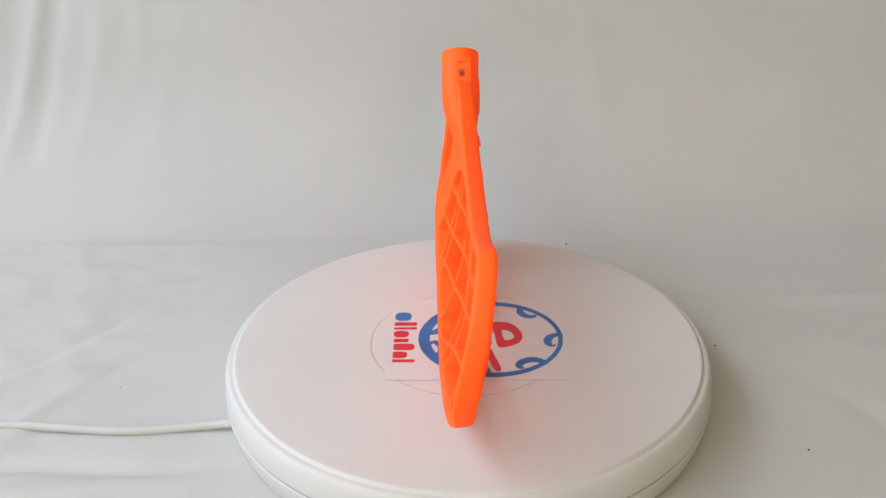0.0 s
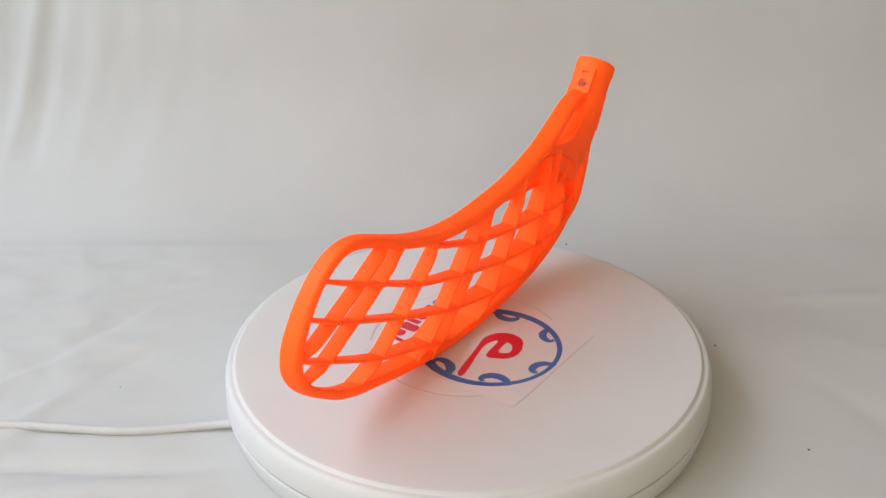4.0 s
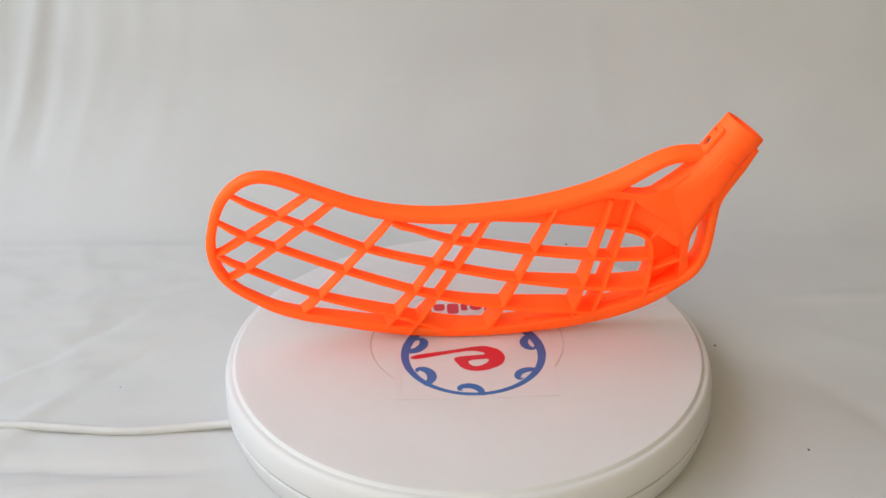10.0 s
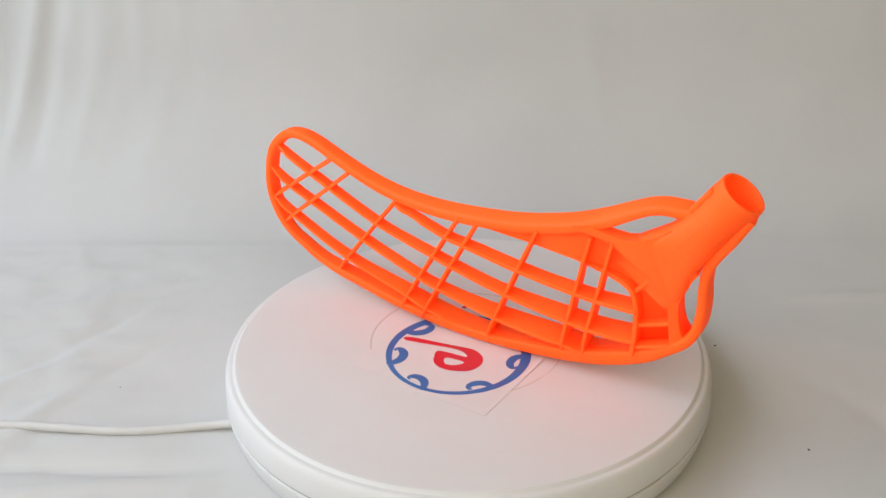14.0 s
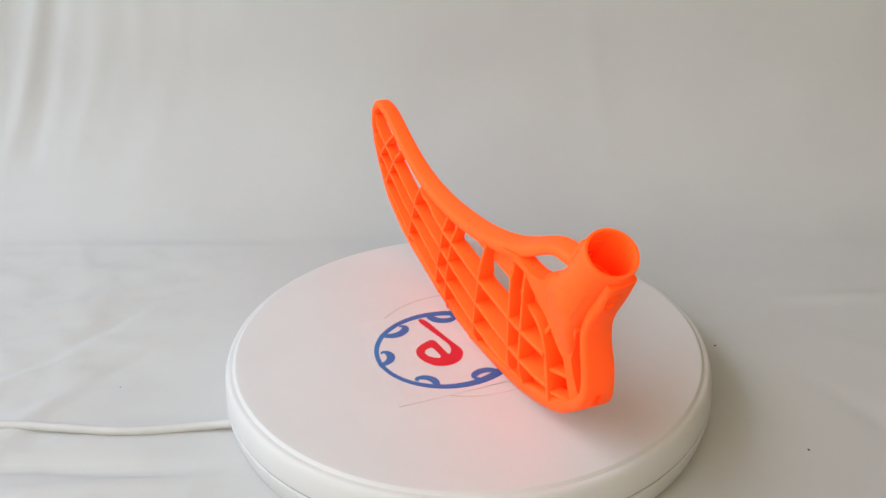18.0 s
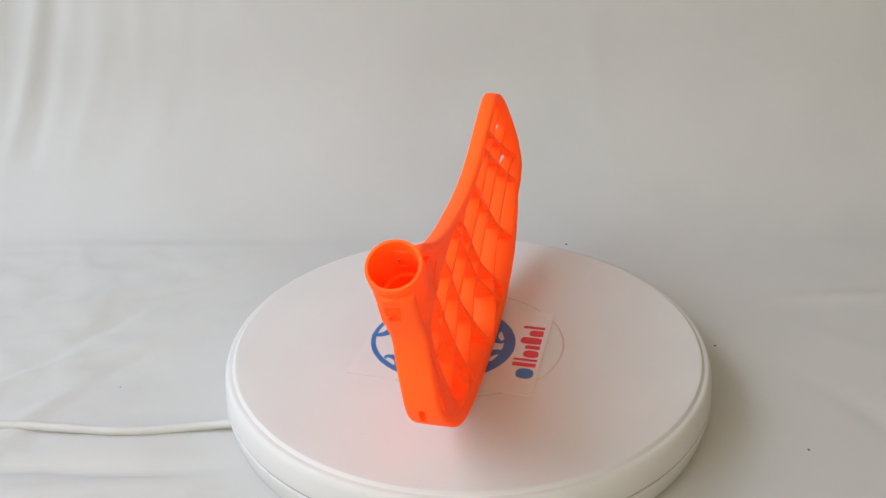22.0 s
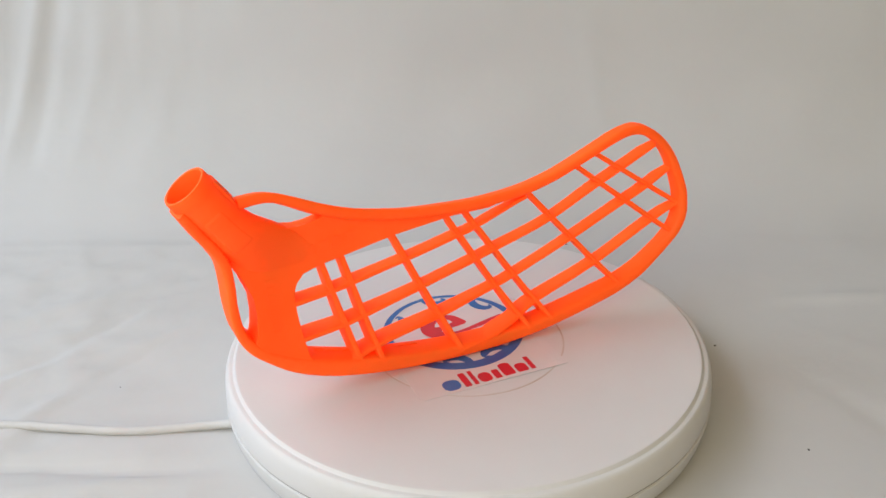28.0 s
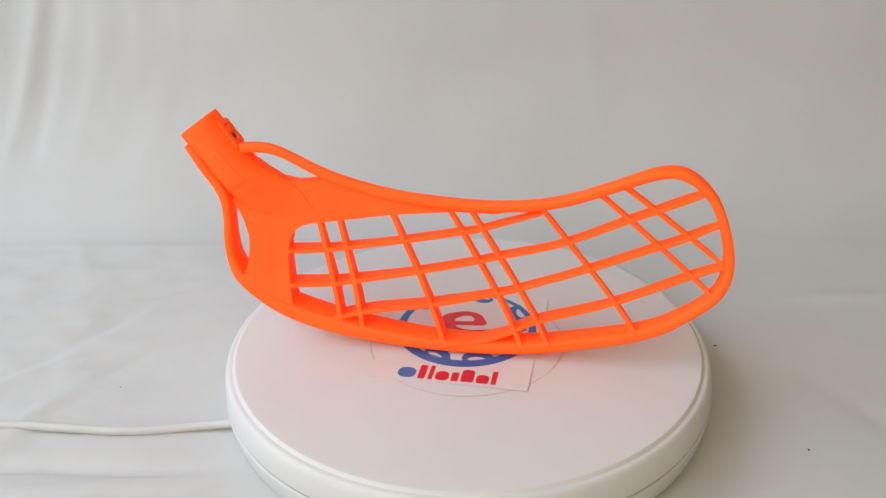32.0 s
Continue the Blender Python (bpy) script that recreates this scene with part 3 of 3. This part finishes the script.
def hosel(blade):
    """The socket for the shaft, and the neck that spreads from it into the web."""
    bm = bmesh.new()
    steps = 64
    rings = []
    for k in range(68):
        s = k * 1.0
        rings.append([bm.verts.new(neck_point(s, 360 * j / steps)) for j in range(steps)])
    inner = []
    for s, r in ((0.0, 9.6), (0.5, 9.3), (12, 9.1), (24, 8.9), (24, 7.4), (34, 7.0), (34, 0)):
        c = MOUTH + DOWN * (s * 0.001)
        if r == 0:
            inner.append([bm.verts.new(c)])
        else:
            inner.append([bm.verts.new(c - TOEWARD * (r * 0.001 * math.cos(2 * math.pi * j / steps)) + Vector((r * 0.001 * math.sin(2 * math.pi * j / steps), 0, 0))) for j in range(steps)])
    for seq in (rings, inner, [rings[0], inner[0]]):
        for a, b in zip(seq, seq[1:]):
            for k in range(steps):
                j = (k + 1) % steps
                bm.faces.new(list(dict.fromkeys([a[k % len(a)], a[j % len(a)], b[j % len(b)], b[k % len(b)]])))
    bm.faces.new(rings[-1])
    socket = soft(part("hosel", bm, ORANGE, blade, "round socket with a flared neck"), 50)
    cut(socket, [moved(rod(0.0025, 0.0036), socket_frame(15.6, 180, 0.0116) @ pose(0.0012, 0, 0)), moved(rounded_box(0.0050, 0.0015, 0.003, 0.0003), socket_frame(9.2, 180, 0.0114) @ pose(0.0012, 0, 0))])
    soft(socket, 50)
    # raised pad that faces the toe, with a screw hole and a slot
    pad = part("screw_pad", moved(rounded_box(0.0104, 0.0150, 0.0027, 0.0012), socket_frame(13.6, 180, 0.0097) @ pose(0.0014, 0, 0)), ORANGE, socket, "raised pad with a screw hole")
    cut(pad, [moved(rod(0.0025, 0.006), socket_frame(15.6, 180, 0.0110) @ pose(0.0012, 0, 0)), moved(rounded_box(0.0050, 0.0015, 0.004, 0.0003), socket_frame(9.2, 180, 0.0115) @ pose(0.0012, 0, 0))])
    soft(pad, 40)
    soft(part("screw", joined([moved(rod(0.0016, 0.0008, 20), socket_frame(15.6, 180, 0.0101) @ pose(0.0012, 0, 0))]), SCREW_SHADE, socket, "small steel screw head with the hole's reddish shade painted in"), 40)
    soft(part("screw_tip", moved(rod(0.0010, 0.0016, 12), socket_frame(13.0, 180, 0.0088) @ pose(0.0026, 0, 0)), STEEL, socket, "bright steel screw tip"), 40)
    # flat panels on both sides of the socket, the back one with a dotted grip
    for name, t0, t1, lab in (("side_panel", 243, 303, "slightly raised rounded panel"), ("grip_panel", 41, 108, "slightly raised dotted grip panel")):
        bm = bmesh.new()
        rows, nu, nv = [], 14, 22
        for j in range(nv + 1):
            row = []
            for i in range(nu + 1):
                u, v = i / nu, j / nv
                inset = 0.10 * max(0.0, 1 - min(v, 1 - v) / 0.10) ** 2
                u = inset + u * (1 - 2 * inset)
                edge = min(i, nu - i, j, nv - j)
                row.append(bm.verts.new(neck_point(15 + 22 * v, t0 + (t1 - t0) * u, 0.00032 if edge else -0.0002)))
            rows.append(row)
        for a, b in zip(rows, rows[1:]):
            for i in range(nu):
                bm.faces.new((a[i], a[i + 1], b[i + 1], b[i]))
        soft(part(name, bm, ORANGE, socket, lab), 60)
    bm = bmesh.new()
    for j in range(16):
        for i in range(9):
            s, t = 16.6 + 1.25 * j, 47 + 6.6 * (i + 0.5 * (j % 2))
            base = [bm.verts.new(neck_point(s + ds, t + dt, 0.00030)) for ds, dt in ((-0.55, 0), (0, 2.9), (0.55, 0), (0, -2.9))]
            tip = bm.verts.new(neck_point(s, t, 0.0006))
            for k in range(4):
                bm.faces.new((base[k], base[(k + 1) % 4], tip))
    tagged(part("grip_dots", bm, ORANGE, socket), kind="stuff")
    return socket


def floorball_blade():
    blade = new("floorball_blade")
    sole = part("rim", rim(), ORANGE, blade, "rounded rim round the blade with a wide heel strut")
    out = Vector((0, 0.80, -0.60))
    up = Vector((0, 0.60, 0.80))
    slot = Matrix((out.cross(up), up, out)).transposed().to_4x4()
    slot.translation = (-0.0087, 0.1185, 0.0378)
    cut(sole, [moved(rounded_box(0.0027, 0.0095, 0.006, 0.0005), slot),
               moved(rod(0.0024, 0.004), socket_frame(18, 0, 0.0125)),
               *[moved(rounded_box(0.0060, 0.0013, 0.0034, 0.0002), socket_frame(s, 0, 0.0124)) for s in (14.8, 12.9, 11.0)],
               bar([(66, 14.4), (75, 17.0), (84, 20.0)], 1.7, 0.55, -1.0, 0.2), bar([(30, 8.0), (38, 8.8), (46, 9.9)], 1.7, 0.55, -0.5, 0.2)])
    soft(sole, 50)
    for top, bottom in CROSS:
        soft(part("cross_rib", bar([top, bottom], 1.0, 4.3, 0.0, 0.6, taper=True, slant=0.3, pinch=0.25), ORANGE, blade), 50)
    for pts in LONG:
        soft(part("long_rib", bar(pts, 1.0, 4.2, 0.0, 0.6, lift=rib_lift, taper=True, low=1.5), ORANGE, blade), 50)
    plate = [(-36, 77), (-9, 75), (23, 76.6), (48, 80.8), (62, 84.6), (71, 86.6), (78, 84.8), (86, 83.9), (94, 85.4), (100, 89), (106, 94), (119, 74), (117, 71), (114, 65), (111, 56), (111, 48), (112, 41), (114, 36),
             (108, 27.5), (96, 20.5), (86, 15), (89, 22), (91, 34), (91.5, 46), (91.2, 52.8), (89, 57.2), (85, 60.8), (78, 62.5), (64, 64.5), (38, 68.5), (6, 71.6), (-14, 71.7)]
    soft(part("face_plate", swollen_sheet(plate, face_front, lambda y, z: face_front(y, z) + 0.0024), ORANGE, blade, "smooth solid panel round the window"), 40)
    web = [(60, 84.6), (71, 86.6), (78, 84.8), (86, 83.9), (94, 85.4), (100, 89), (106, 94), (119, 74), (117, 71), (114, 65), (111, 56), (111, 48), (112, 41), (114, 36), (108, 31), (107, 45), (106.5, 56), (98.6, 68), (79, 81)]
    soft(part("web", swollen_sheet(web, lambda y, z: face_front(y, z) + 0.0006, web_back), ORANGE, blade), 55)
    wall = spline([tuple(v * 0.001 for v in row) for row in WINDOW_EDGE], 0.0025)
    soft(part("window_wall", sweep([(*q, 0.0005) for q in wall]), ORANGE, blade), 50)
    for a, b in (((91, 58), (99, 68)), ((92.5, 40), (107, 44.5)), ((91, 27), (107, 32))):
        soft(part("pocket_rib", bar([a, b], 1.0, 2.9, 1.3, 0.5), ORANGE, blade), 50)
    hosel(blade)
    # moulded lettering on the face, kept as plain raised bars
    for k in range(6):
        y, z = 97.8 - 6.9 * k, 69.0 + 0.83 * k
        soft(part("embossed_bar", swollen_sheet([(y, z - 2.7), (y - 4.6, z - 2.2), (y - 5.6, z + 3.2), (y - 1.0, z + 2.7)], lambda p, q: face_front(p, q, 0.26), lambda p, q: face_front(p, q, -0.3)), ORANGE, blade), 30)
    for k in range(8):
        z = 62.6 - 3.5 * k
        soft(part("embossed_bar", swollen_sheet([(104.6, z), (100.6, z), (100.4, z - 2.3), (104.4, z - 2.3)], lambda p, q: face_front(p, q, 0.2), lambda p, q: face_front(p, q, -0.3)), ORANGE, blade), 30)
    tagged(blade, "neon orange plastic floorball blade with open lattice, standing on edge", "floorball blade")
    return blade


room()
cloth()
turntable_base, platter_part = turntable()
power_cable()
lint()
card_thing = printed_card()
blade_thing = floorball_blade()


def motions():
    """Platter, card and blade turn together at one even speed."""
    times = [0.0 + k for k in range(33)]
    walk(platter_part, [(t, pose(0, 0, -FLOOR, 0, 0, TURN * t)) for t in times])
    walk(card_thing, [(t, pose(0, 0, 0, 0, 0, TURN * t)) for t in times])
    walk(blade_thing, [(t, pose(0, 0, 0, 0, 0, TURN * t)) for t in times])


motions()
